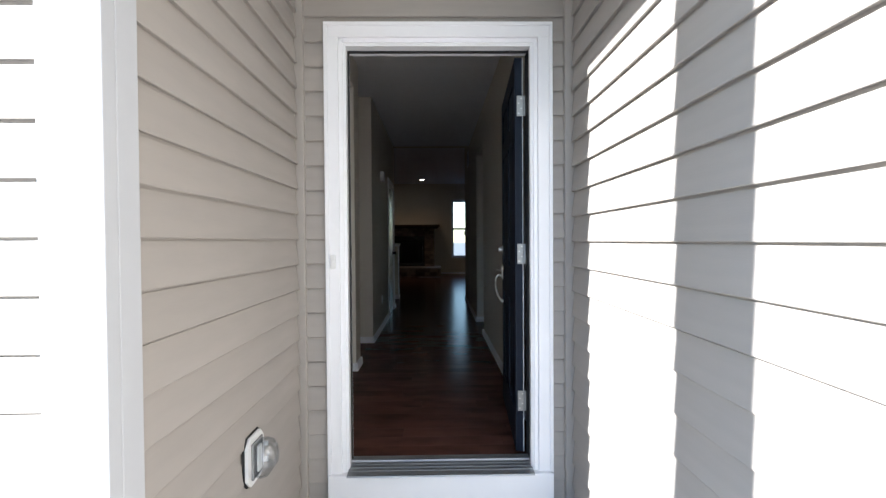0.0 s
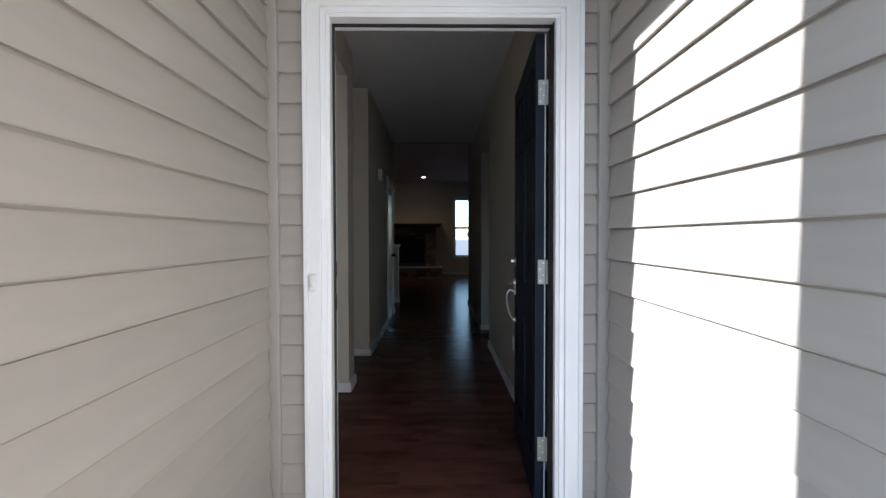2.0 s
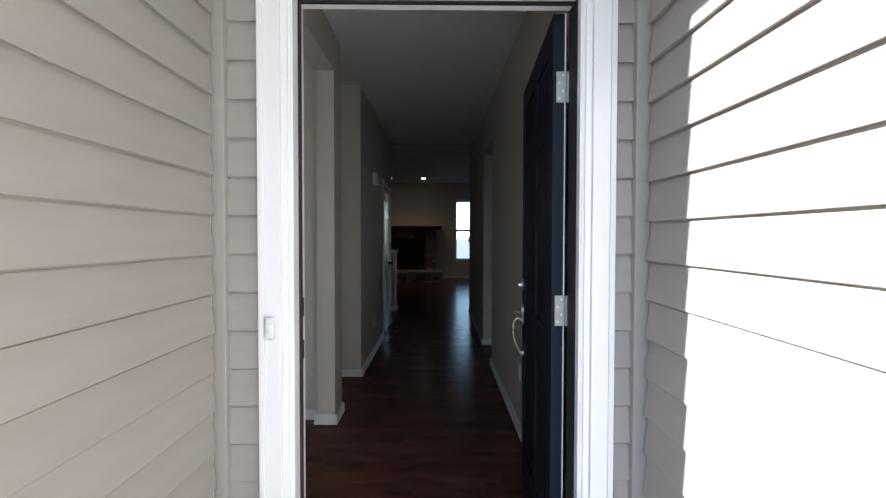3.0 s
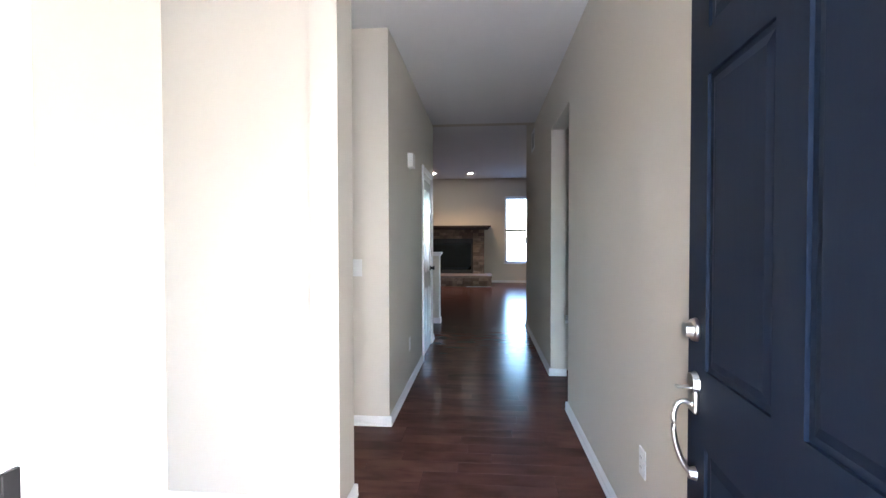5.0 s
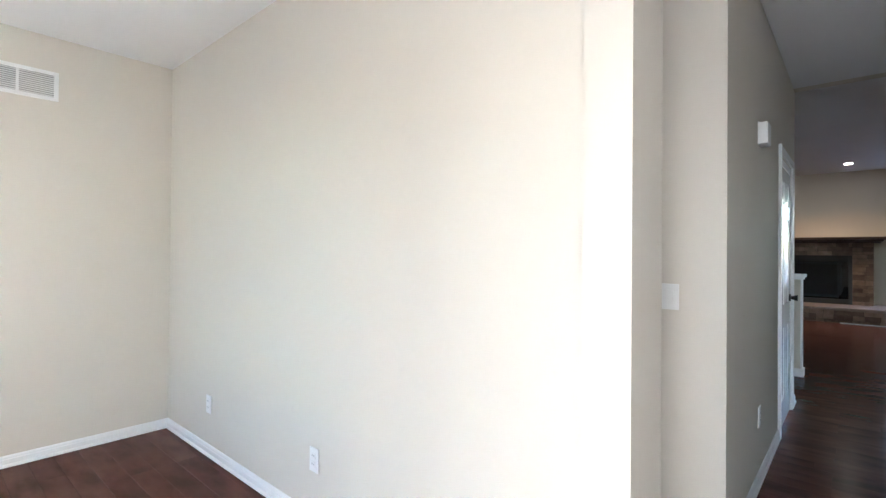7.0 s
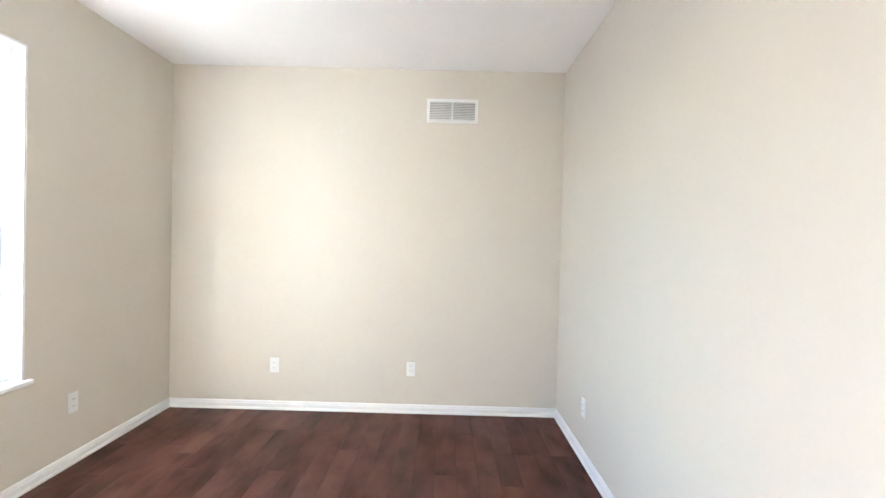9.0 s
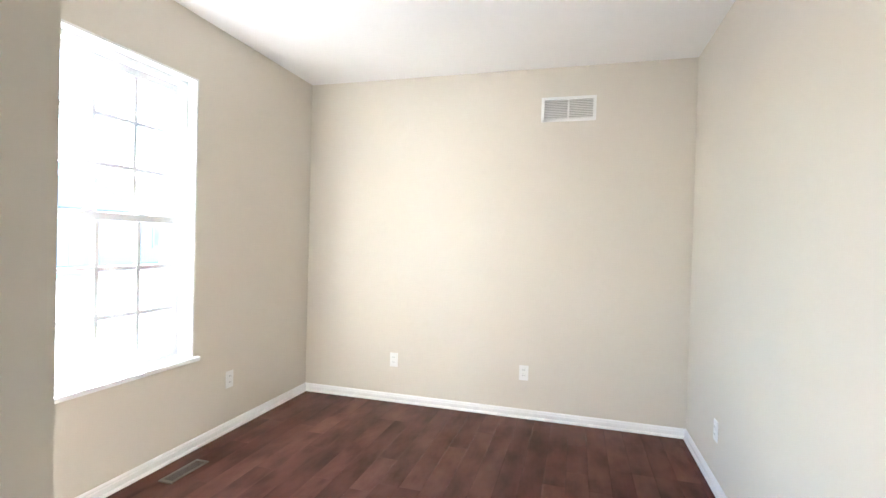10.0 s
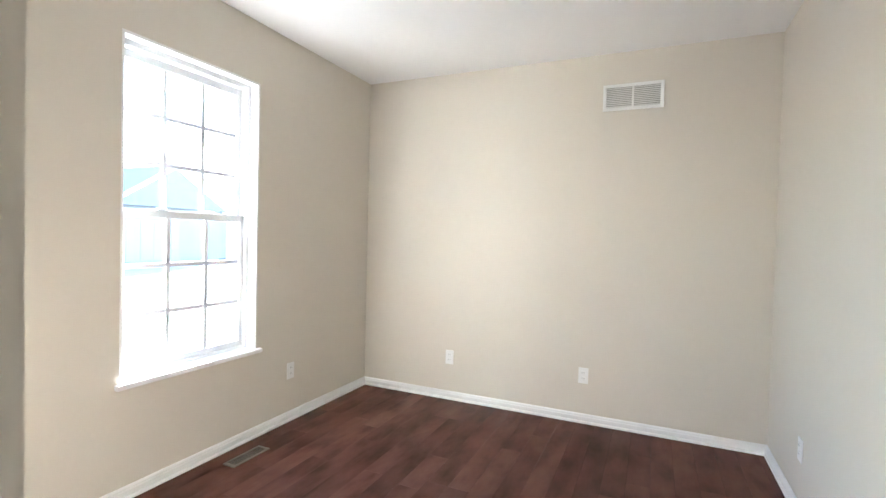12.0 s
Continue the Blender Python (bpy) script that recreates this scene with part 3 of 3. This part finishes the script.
# ---- hall closet door ----
closet = door_leaf("door_closet", "white six-panel closet door, closed", 0.765, 2.04, 0.035, M_GLOSSW, pose(HALL_L - 0.006, 5.05, 0.008, 0, 0, 90))
part("door_handle", cyl(cyl(bmesh.new(), (0.70, -0.001, 0.98), (0.70, -0.012, 0.98), 0.03, seg=20), (0.70, -0.012, 0.98), (0.70, -0.06, 0.98), 0.012, 0.027, 20), M_BLACK, closet, "dark round knob")
structure("closet_casing", boxes(
    (HALL_L - 0.003, HALL_L + 0.014, 4.965, 5.03, 0, 2.18), (HALL_L - 0.003, HALL_L + 0.014, 5.835, 5.90, 0, 2.18), (HALL_L - 0.003, HALL_L + 0.0135, 5.03, 5.835, 2.115, 2.18),
    (HALL_L - 0.003, HALL_L + 0.019, 4.965, 4.98, 0, 2.18), (HALL_L - 0.003, HALL_L + 0.019, 5.885, 5.90, 0, 2.18), (HALL_L - 0.1, HALL_L - 0.004, 5.035, 5.049, 0, 2.06),
    (HALL_L - 0.1, HALL_L - 0.004, 5.817, 5.83, 0, 2.06), (HALL_L - 0.1, HALL_L - 0.004, 5.035, 5.83, 2.055, 2.11), bevel=0.002), M_WHITE, "white moulded casing of the closet door", "trim")


# ---- wall plates ----
def outlet(at, rz, label):
    """Faces its own -y."""
    o = thing("wall_outlet", label, "outlet", at, "duplex wall outlets", rz=rz)
    part("cover_plate", boxes((-0.036, 0.036, -0.006, 0.0, -0.059, 0.059), bevel=0.002), M_PLATE, o)
    for dz in (-0.021, 0.021):
        rc = part("receptacle", boxes((-0.017, 0.017, -0.009, -0.005, dz - 0.015, dz + 0.015), bevel=0.002), M_PLATE, o)
        part("slots", boxes((-0.009, -0.006, -0.0098, -0.0085, dz - 0.003, dz + 0.007), (0.005, 0.008, -0.0098, -0.0085, dz - 0.003, dz + 0.006)), M_SLOT, rc)
    return o


outlet((STUDY_W + 0.001, -0.226, 0.357), 90, "white duplex outlet on the study's end wall")
outlet((STUDY_W + 0.001, 0.870, 0.357), 90, "white duplex outlet on the study's end wall")
outlet((-3.269, STUDY_F + 0.001, 0.367), 180, "white duplex outlet beside the study window")
outlet((-3.512, STUDY_B - 0.001, 0.335), 0, "white duplex outlet low on the bright study wall")
outlet((-2.29, STUDY_B - 0.001, 0.33), 0, "white duplex outlet low on the bright study wall")
outlet((HALL_L - 0.002, 4.066, 0.393), 90, "white duplex outlet on the hall wall near the closet")
outlet((HALL_R - 0.001, 1.79, 0.426), -90, "white duplex outlet on the hall wall behind the door")

sw = thing("light_switch", "white single rocker light switch at the passage corner", "light switch", (-0.965, 3.134, 1.15))
part("cover_plate", boxes((-0.039, 0.039, -0.006, 0, -0.062, 0.062), bevel=0.002), M_PLATE, sw)
part("rocker", boxes((-0.016, 0.016, -0.010, -0.005, -0.033, 0.033), bevel=0.002), M_PLATE, sw)
for dz in (-0.047, 0.047):
    part("screw", cyl(bmesh.new(), (0, -0.0055, dz), (0, -0.0072, dz), 0.003, seg=10), M_PLATE, sw)

ch = thing("door_chime", "white door chime box high on the hall wall", "door chime", (HALL_L - 0.002, 4.06, 2.07))
part("cover", boxes((0, 0.05, -0.066, 0.066, -0.064, 0.064), bevel=0.008), M_PLATE, ch)
part("backplate", boxes((-0.0005, 0.006, -0.07, 0.07, -0.068, 0.068), bevel=0.002), M_PLATE, ch)
th = thing("thermostat", "small white thermostat near the hall's end", "thermostat", (HALL_R + 0.0, 7.12, 1.34))
part("body", boxes((-0.024, 0, -0.05, 0.05, -0.05, 0.05), bevel=0.006), M_PLATE, th)
part("display", boxes((-0.0255, -0.0235, -0.03, 0.03, -0.01, 0.03)), M_GASKET_SHADE, th)


# ---- vents ----
def wall_grille(name, label, w, h, m, sections=2):
    """Louvred grille facing its own -y."""
    o = new(name)
    o.matrix_basis = m
    tagged(o, label, "vent")
    bw = 0.024
    part("frame", boxes((-w / 2, -w / 2 + bw, -0.009, 0, -h / 2, h / 2), (w / 2 - bw, w / 2, -0.009, 0, -h / 2, h / 2),
                        (-w / 2 + bw, w / 2 - bw, -0.009, 0, h / 2 - bw, h / 2), (-w / 2 + bw, w / 2 - bw, -0.009, 0, -h / 2, -h / 2 + bw), bevel=0.002), M_PLATE, o)
    for i in range(1, sections):
        xm = -w / 2 + w * i / sections
        part("mullion", boxes((xm - 0.007, xm + 0.007, -0.008, 0, -h / 2 + bw, h / 2 - bw)), M_PLATE, o)
    part("backing", boxes((-w / 2 + bw, w / 2 - bw, -0.0012, -0.0004, -h / 2 + bw, h / 2 - bw)), M_STEEL, o, "shadowed duct behind the louvres")
    n = max(6, int((h - 2 * bw) / 0.0125))
    sl = bmesh.new()
    z = -h / 2 + bw
    prism(sl, [(-0.007, 0.0), (-0.0062, 0.0), (-0.0014, 0.0085), (-0.0022, 0.0085)], "x", -w / 2 + bw, w / 2 - bw)
    me = mesh("slat", sl, M_PLATE)
    for i in range(n):
        s = new("slat", me)
        s.parent = o
        s.location = (0, 0, z + (h - 2 * bw) * (i + 0.1) / n)
    return o


wall_grille("return_air_grille", "white louvred return air grille high on study wall", 0.408, 0.19, pose(STUDY_W + 0.001, 1.149, 2.416, 0, 0, 90))
wall_grille("hall_air_grille", "white louvred air grille high on the hall wall", 0.36, 0.26, pose(HALL_R - 0.001, 6.2, 2.67, 0, 0, -90), 1)

reg = thing("floor_register", "brown metal floor register set in dark boards", "vent", (-2.71, -0.897, 0.001))
part("frame", boxes((-0.14, -0.118, -0.045, 0.045, 0, 0.006), (0.118, 0.14, -0.045, 0.045, 0, 0.006), (-0.118, 0.118, -0.045, -0.03, 0, 0.006), (-0.118, 0.118, 0.03, 0.045, 0, 0.006), bevel=0.0015), M_BRONZE, reg)
part("damper", boxes((-0.118, 0.118, -0.03, 0.03, 0, 0.0012)), M_BLACK, reg)
sm = mesh("louvre", boxes((-0.0011, 0.0011, -0.03, 0.03, 0.0005, 0.0035)), M_BRONZE)
for i in range(23):
    s = new("louvre", sm)
    s.parent = reg
    s.location = (-0.112 + i * 0.0102, 0, 0)

# ---- side room and half wall ----
knee = thing("knee_wall", "low greige knee wall with white cap in the side room", "knee wall", (0, 0, 0), kind="structure")
part("wall", boxes((0.757, 1.9, 4.72, 5.0, 0, 0.49)), M_WALL, knee)
part("cap", boxes((0.757, 1.92, 4.69, 5.03, 0.49, 0.52), bevel=0.005), M_WHITE, knee, "white painted cap")
half = thing("half_wall", "white half wall with moulded cap beside the hall", "half wall", (0, 0, 0), kind="structure")
part("wall", boxes((-2.6, -0.765, 7.3, 7.42, 0, 1.11)), M_WALL, half)
part("end_panel", boxes((-0.765, -0.75, 7.29, 7.43, 0, 1.11), bevel=0.002), M_WHITE, half)
part("cap", boxes((-2.6, -0.72, 7.26, 7.46, 1.11, 1.145), (-2.6, -0.735, 7.28, 7.44, 1.085, 1.11), bevel=0.005), M_WHITE, half)
part("base", boxes((-2.6, -0.735, 7.283, 7.437, 0, 0.09), bevel=0.004), M_WHITE, half)

# ---- fireplace ----
FX0, FX1 = -1.97, -0.03
fire = thing("fireplace", "ledge-stone fireplace with dark wood mantel and hearth", "fireplace", (0, 0, 0))
part("surround", boxes((FX0, -1.63, 14.03, 14.498, 0.31, 1.64), (-0.37, FX1, 14.03, 14.498, 0.31, 1.64), (-1.63, -0.37, 14.03, 14.498, 1.36, 1.64)), M_MORTAR, fire, "dark recessed mortar")
part("firebox", boxes((-1.63, -0.37, 14.42, 14.44, 0.31, 1.36), (-1.63, -1.6, 14.06, 14.42, 0.31, 1.36), (-0.4, -0.37, 14.06, 14.42, 0.31, 1.36), (-1.6, -0.4, 14.06, 14.42, 1.3, 1.36)), M_BLACK, fire, "black metal firebox")
fglass = part("fire_screen", boxes((-1.6, -0.4, 14.05, 14.06, 0.42, 1.22)), glass_mat("dark_fire_glass", (0.05, 0.05, 0.05), 0.08), fire, "dark glass front")
part("screen_frame", boxes((-1.63, -1.57, 14.03, 14.055, 0.31, 1.36), (-0.43, -0.37, 14.03, 14.055, 0.31, 1.36), (-1.57, -0.43, 14.03, 14.055, 1.24, 1.36), (-1.57, -0.43, 14.03, 14.055, 0.31, 0.42), bevel=0.004), M_BLACK, fire)
part("mantel", boxes((-2.17, 0.165, 13.80, 14.498, 1.70, 1.755), (-2.12, 0.12, 13.86, 14.498, 1.66, 1.70), (-2.08, 0.08, 13.92, 14.498, 1.635, 1.66), bevel=0.008), M_MANTEL, fire, "dark stained wooden mantel shelf")
part("hearth_core", boxes((-2.17, 0.17, 13.15, 14.498, 0, 0.25)), M_MORTAR, fire)
for i in range(4):
    x0 = -2.2 + i * 0.598
    part("hearth_slab", boxes((x0, x0 + 0.594, 13.11, 14.498, 0.25, 0.31), bevel=0.008), M_SLAB, fire)
rs = random.Random(5)


def stones(x0, x1, z0, z1, y, h=0.085):
    z = z0
    while z < z1 - 0.01:
        hh = min(h * rs.uniform(0.7, 1.35), z1 - z)
        if z1 - z - hh < 0.03:
            hh = z1 - z
        x = x0
        while x < x1 - 0.005:
            ww = min(rs.uniform(0.1, 0.3), x1 - x)
            if x1 - x - ww < 0.06:
                ww = x1 - x
            d = rs.uniform(0.02, 0.055)
            part("stone", boxes((x + 0.003, x + ww - 0.003, y - d, y + 0.01, z + 0.003, z + hh - 0.003), bevel=0.006), M_STONE, fire)
            x += ww
        z += hh


stones(FX0, -1.63, 0.31, 1.635, 14.03)
stones(-0.37, FX1, 0.31, 1.635, 14.03)
stones(-1.63, -0.37, 1.36, 1.635, 14.03)
stones(-2.17, 0.17, 0.0, 0.25, 13.15)
tn = part("hearth_trim", boxes((-0.55, 0.17, 13.08, 13.092, 0.0, 0.018)), M_ALU, fire, "thin bright metal floor strip")

# ---- recessed ceiling lights ----
for k, (lx, ly) in enumerate(((-1.486, 13.2), (-0.424, 13.3), (1.10, 11.43))):
    cl = thing("recessed_light", "lit warm recessed ceiling light with white trim", "ceiling light", (lx, ly, ZL), "recessed lights of the living room")
    ring = bmesh.new()
    cyl(ring, (0, 0, -0.006), (0, 0, -0.0005), 0.088, 0.095, 32)
    part("trim_ring", ring, M_PLATE, cl)
    part("lens", cyl(bmesh.new(), (0, 0, -0.0095), (0, 0, -0.0062), 0.066, seg=28), M_CAN, cl, "glowing warm lens")
    sp = new("recessed_lamp", bpy.data.lights.new("recessed_lamp", "SPOT"))
    sp.data.energy = 1.9
    sp.data.color = (1.0, 0.62, 0.32)
    sp.data.spot_size = radians(120)
    sp.data.spot_blend = 0.6
    sp.data.shadow_soft_size = 0.06
    sp.matrix_world = Matrix.Translation((lx, ly, ZL - 0.03))

# ---- neighbour's house across the street ----
house = thing("neighbour_house", "single-storey blue-grey house with gable roof across street", "house", (0, 0, 0))
HX0, HX1, HY0, HY1 = -31.0, -7.0, -33.0, -24.0
part("wall", boxes((HX0, HX1, HY0, HY1, -0.32, 2.7)), M_HSIDE, house)
rf = bmesh.new()
prism(rf, [(HY1 + 0.5, 2.55), (HY1 + 0.5, 2.72), ((HY0 + HY1) / 2, 5.2), (HY0 - 0.5, 2.72), (HY0 - 0.5, 2.55)], "x", HX0 - 0.4, HX1 + 0.4)
part("roof", rf, M_ROOF, house)
rf = bmesh.new()
prism(rf, [(-21.7, 2.6), (-18.1, 4.95), (-14.5, 2.6)], "y", -29, -22.6)
part("gable_roof", rf, M_ROOF, house)
part("gable_front", boxes((-21.3, -14.9, -24.0, -23.0, -0.32, 2.62)), M_HSIDE, house)
gd = part("garage_door", boxes((-18.6, -15.6, -23.0, -22.94, -0.3, 1.9)), M_HDOOR, house, "white panelled garage door")
for r in range(4):
    for c in range(4):
        part("panel", boxes((-18.5 + c * 0.73, -17.87 + c * 0.73, -22.94, -22.92, -0.22 + r * 0.53, 0.2 + r * 0.53)), M_HDOOR, gd)
for fx0, fx1, fz0, fz1 in ((-21.9, -18.1, 2.5, 4.97), (-14.3, -18.1, 2.5, 4.97)):
    fb = bmesh.new()
    prism(fb, [(fx0, fz0), (fx1, fz1), (fx1, fz1 - 0.24), (fx0, fz0 - 0.2)], "y", -22.62, -22.52)
    part("fascia", fb, M_WHITE, house, "white fascia board")
part("gutter", boxes((HX0, -21.9, HY1 + 0.5, HY1 + 0.62, 2.5, 2.66), (-14.3, HX1, HY1 + 0.5, HY1 + 0.62, 2.5, 2.66)), M_WHITE, house, "white gutter")
for wx in (-27.5, -24.2, -12.6, -9.6):
    wi = part("window", boxes((wx - 0.6, wx + 0.6, -24.0, -23.94, 0.6, 2.0)), M_HDOOR, house)
    part("pane", boxes((wx - 0.5, wx + 0.5, -23.94, -23.93, 0.7, 1.9)), M_ROOF, wi)

# ---- lap siding boards ----
LAP = 0.1245


def lap_boards(parent, face, plane, a0, a1, z_from, z_to, skip=None, level=1.20):
    """Boards on the wall plane; face: '+x', '-x' or '-y' is the way they look."""
    def make(length):
        s = bmesh.new()
        prof = [(0.0, 0.003), (0.014, 0.003), (0.0165, 0.0), (0.0185, 0.003), (0.0175, 0.010), (0.0035, LAP - 0.007), (0.0, LAP - 0.007)]
        if face == "-y":
            prism(s, [(-u, v) for u, v in prof], "x", 0, length)
        elif face == "+x":
            prism(s, prof, "y", 0, length)
        else:
            prism(s, [(-u, v) for u, v in prof], "y", 0, length)
        return mesh("siding_board", s, M_SIDING)
    shared = {}
    k0 = math.floor((z_from - level) / LAP)
    z = level + k0 * LAP
    while z < z_to:
        spans = [(a0, a1)] if skip is None else skip(z)
        for s0, s1 in spans:
            key = round(s1 - s0, 4)
            if key not in shared:
                shared[key] = make(s1 - s0)
            o = new("siding_board", shared[key])
            o.parent = parent
            o.location = (s0, plane, z) if face == "-y" else (plane, s0, z)
        z += LAP


porch_sid = tagged(new("siding_porch_side", mesh("siding_porch_side", boxes((-0.69, -0.689, -1.297, -0.018, -0.25, 2.92)), M_SIDTRIM)), "taupe vinyl lap siding on the shaded porch wall", "siding", kind="structure")
lap_boards(porch_sid, "+x", -0.689, -1.297, -0.030, -0.2, 2.9)
entry_sid = tagged(new("siding_entry", mesh("siding_entry", boxes((-0.648, CO0, 0.026, 0.03, -0.25, 2.92), (CO1, 0.668, 0.026, 0.03, -0.25, 2.92), (CO0, CO1, 0.026, 0.03, CZ, 2.92)), M_SIDTRIM)), "taupe vinyl lap siding round the front door", "siding", kind="structure")
lap_boards(entry_sid, "-y", 0.026, 0, 0, -0.2, 2.9, lambda z: [(-0.648, 0.668)] if z > CZ - 0.01 else [(-0.648, CO0), (CO1, 0.668)])
garage_sid = tagged(new("siding_garage", mesh("siding_garage", boxes((0.713, 0.715, -7.0, -0.018, -0.3, 3.3)), M_SIDTRIM)), "taupe vinyl lap siding in sun with a post's shadow", "siding", kind="structure")
lap_boards(garage_sid, "-x", 0.713, -7.0, -0.030, -0.28, 3.3, level=1.181)
front_sid = tagged(new("siding_study_front", mesh("siding_study_front", boxes((WX1, -0.80, -1.364, -1.36, -0.3, 3.3), (-4.42, WX0, -1.364, -1.36, -0.3, 3.3), (WX0, WX1, -1.364, -1.36, -0.3, WZ0), (WX0, WX1, -1.364, -1.36, WZ1, 3.3)), M_SIDTRIM)), "sunlit lap siding on the house front", "siding", kind="structure")
lap_boards(front_sid, "-y", -1.364, 0, 0, -0.28, 3.2, lambda z: [(-4.42, WX0 - 0.06), (WX1 + 0.06, -0.80)] if WZ0 - 0.15 < z < WZ1 + 0.05 else [(-4.42, -0.80)], level=1.202)

# ---- floor boards ----
floor = structure("floor", boxes((-4.25, -0.86, -1.08, 0.17, -0.06, -0.013), (-4.25, 0.7, 0.14, 2.187, -0.06, -0.0125), (-3.2, 2.4, 2.187, 6.15, -0.06, -0.013), (-6.0, 4.6, 6.15, 14.5, -0.06, -0.013)), M_SUB, "dark walnut hardwood plank floor, glossy", "floor")
PW = 0.127
rf_ = random.Random(11)


def plank_mesh(length):
    g, c = 0.0004, 0.0003
    b = bmesh.new()
    lo = [b.verts.new(v) for v in ((g, g, -0.013), (length - g, g, -0.013), (length - g, PW - g, -0.013), (g, PW - g, -0.013))]
    md = [b.verts.new((v.co.x, v.co.y, -c)) for v in lo]
    tp = [b.verts.new((x, y, 0)) for x, y in ((g + c, g + c), (length - g - c, g + c), (length - g - c, PW - g - c), (g + c, PW - g - c))]
    for p, q in ((lo, md), (md, tp)):
        for i in range(4):
            b.faces.new((p[i], p[(i + 1) % 4], q[(i + 1) % 4], q[i]))
    b.faces.new(tp)
    return b


LENGTHS = [0.4, 0.55, 0.75, 0.95, 1.2, 1.45]
shared_planks = {}


def plank_rows(y0, y1, x0, x1, put):
    y = y0
    while y < y1 - 0.02:
        x = x0
        first = True
        while x < x1 - 0.01:
            ln = rf_.choice(LENGTHS)
            if first:
                ln = rf_.choice([0.4, 0.7, 1.0, 1.3])
                first = False
            if x + ln > x1 - 0.25:
                ln = round(x1 - x, 3)
            put(x, y, ln)
            x += ln
        y += PW


def put_board(x, y, ln):
    if ln not in shared_planks:
        shared_planks[ln] = mesh("plank", plank_mesh(ln), M_FLOOR)
    o = new("plank", shared_planks[ln])
    o.parent = floor
    o.location = (x, y, 0)


plank_rows(-1.192, 0.07, STUDY_W, STUDY_E + 0.05, put_board)
plank_rows(0.078, 2.2, STUDY_W, 0.70, put_board)
plank_rows(2.237, 6.04, -1.7, 0.80, put_board)
far_v, far_f = [], []


def put_far(x, y, ln):
    b = plank_mesh(ln)
    base = len(far_v)
    b.verts.index_update()
    far_v.extend([(v.co.x + x, v.co.y + y, v.co.z) for v in b.verts])
    far_f.extend([tuple(base + v.index for v in f.verts) for f in b.faces])
    b.free()


plank_rows(6.047, 14.5, -6.0, 4.6, put_far)
plank_rows(2.237, 6.04, 0.80, 2.4, put_far)
plank_rows(2.237, 3.2, -3.2, -1.7, put_far)
me = bpy.data.meshes.new("far_planks")
me.from_pydata(far_v, [], far_f)
me.materials.append(M_FLOOR2)
fp = new("far_planks", me)
fp.parent = floor
tagged(fp, "dark walnut boards of the living room", kind="stuff")
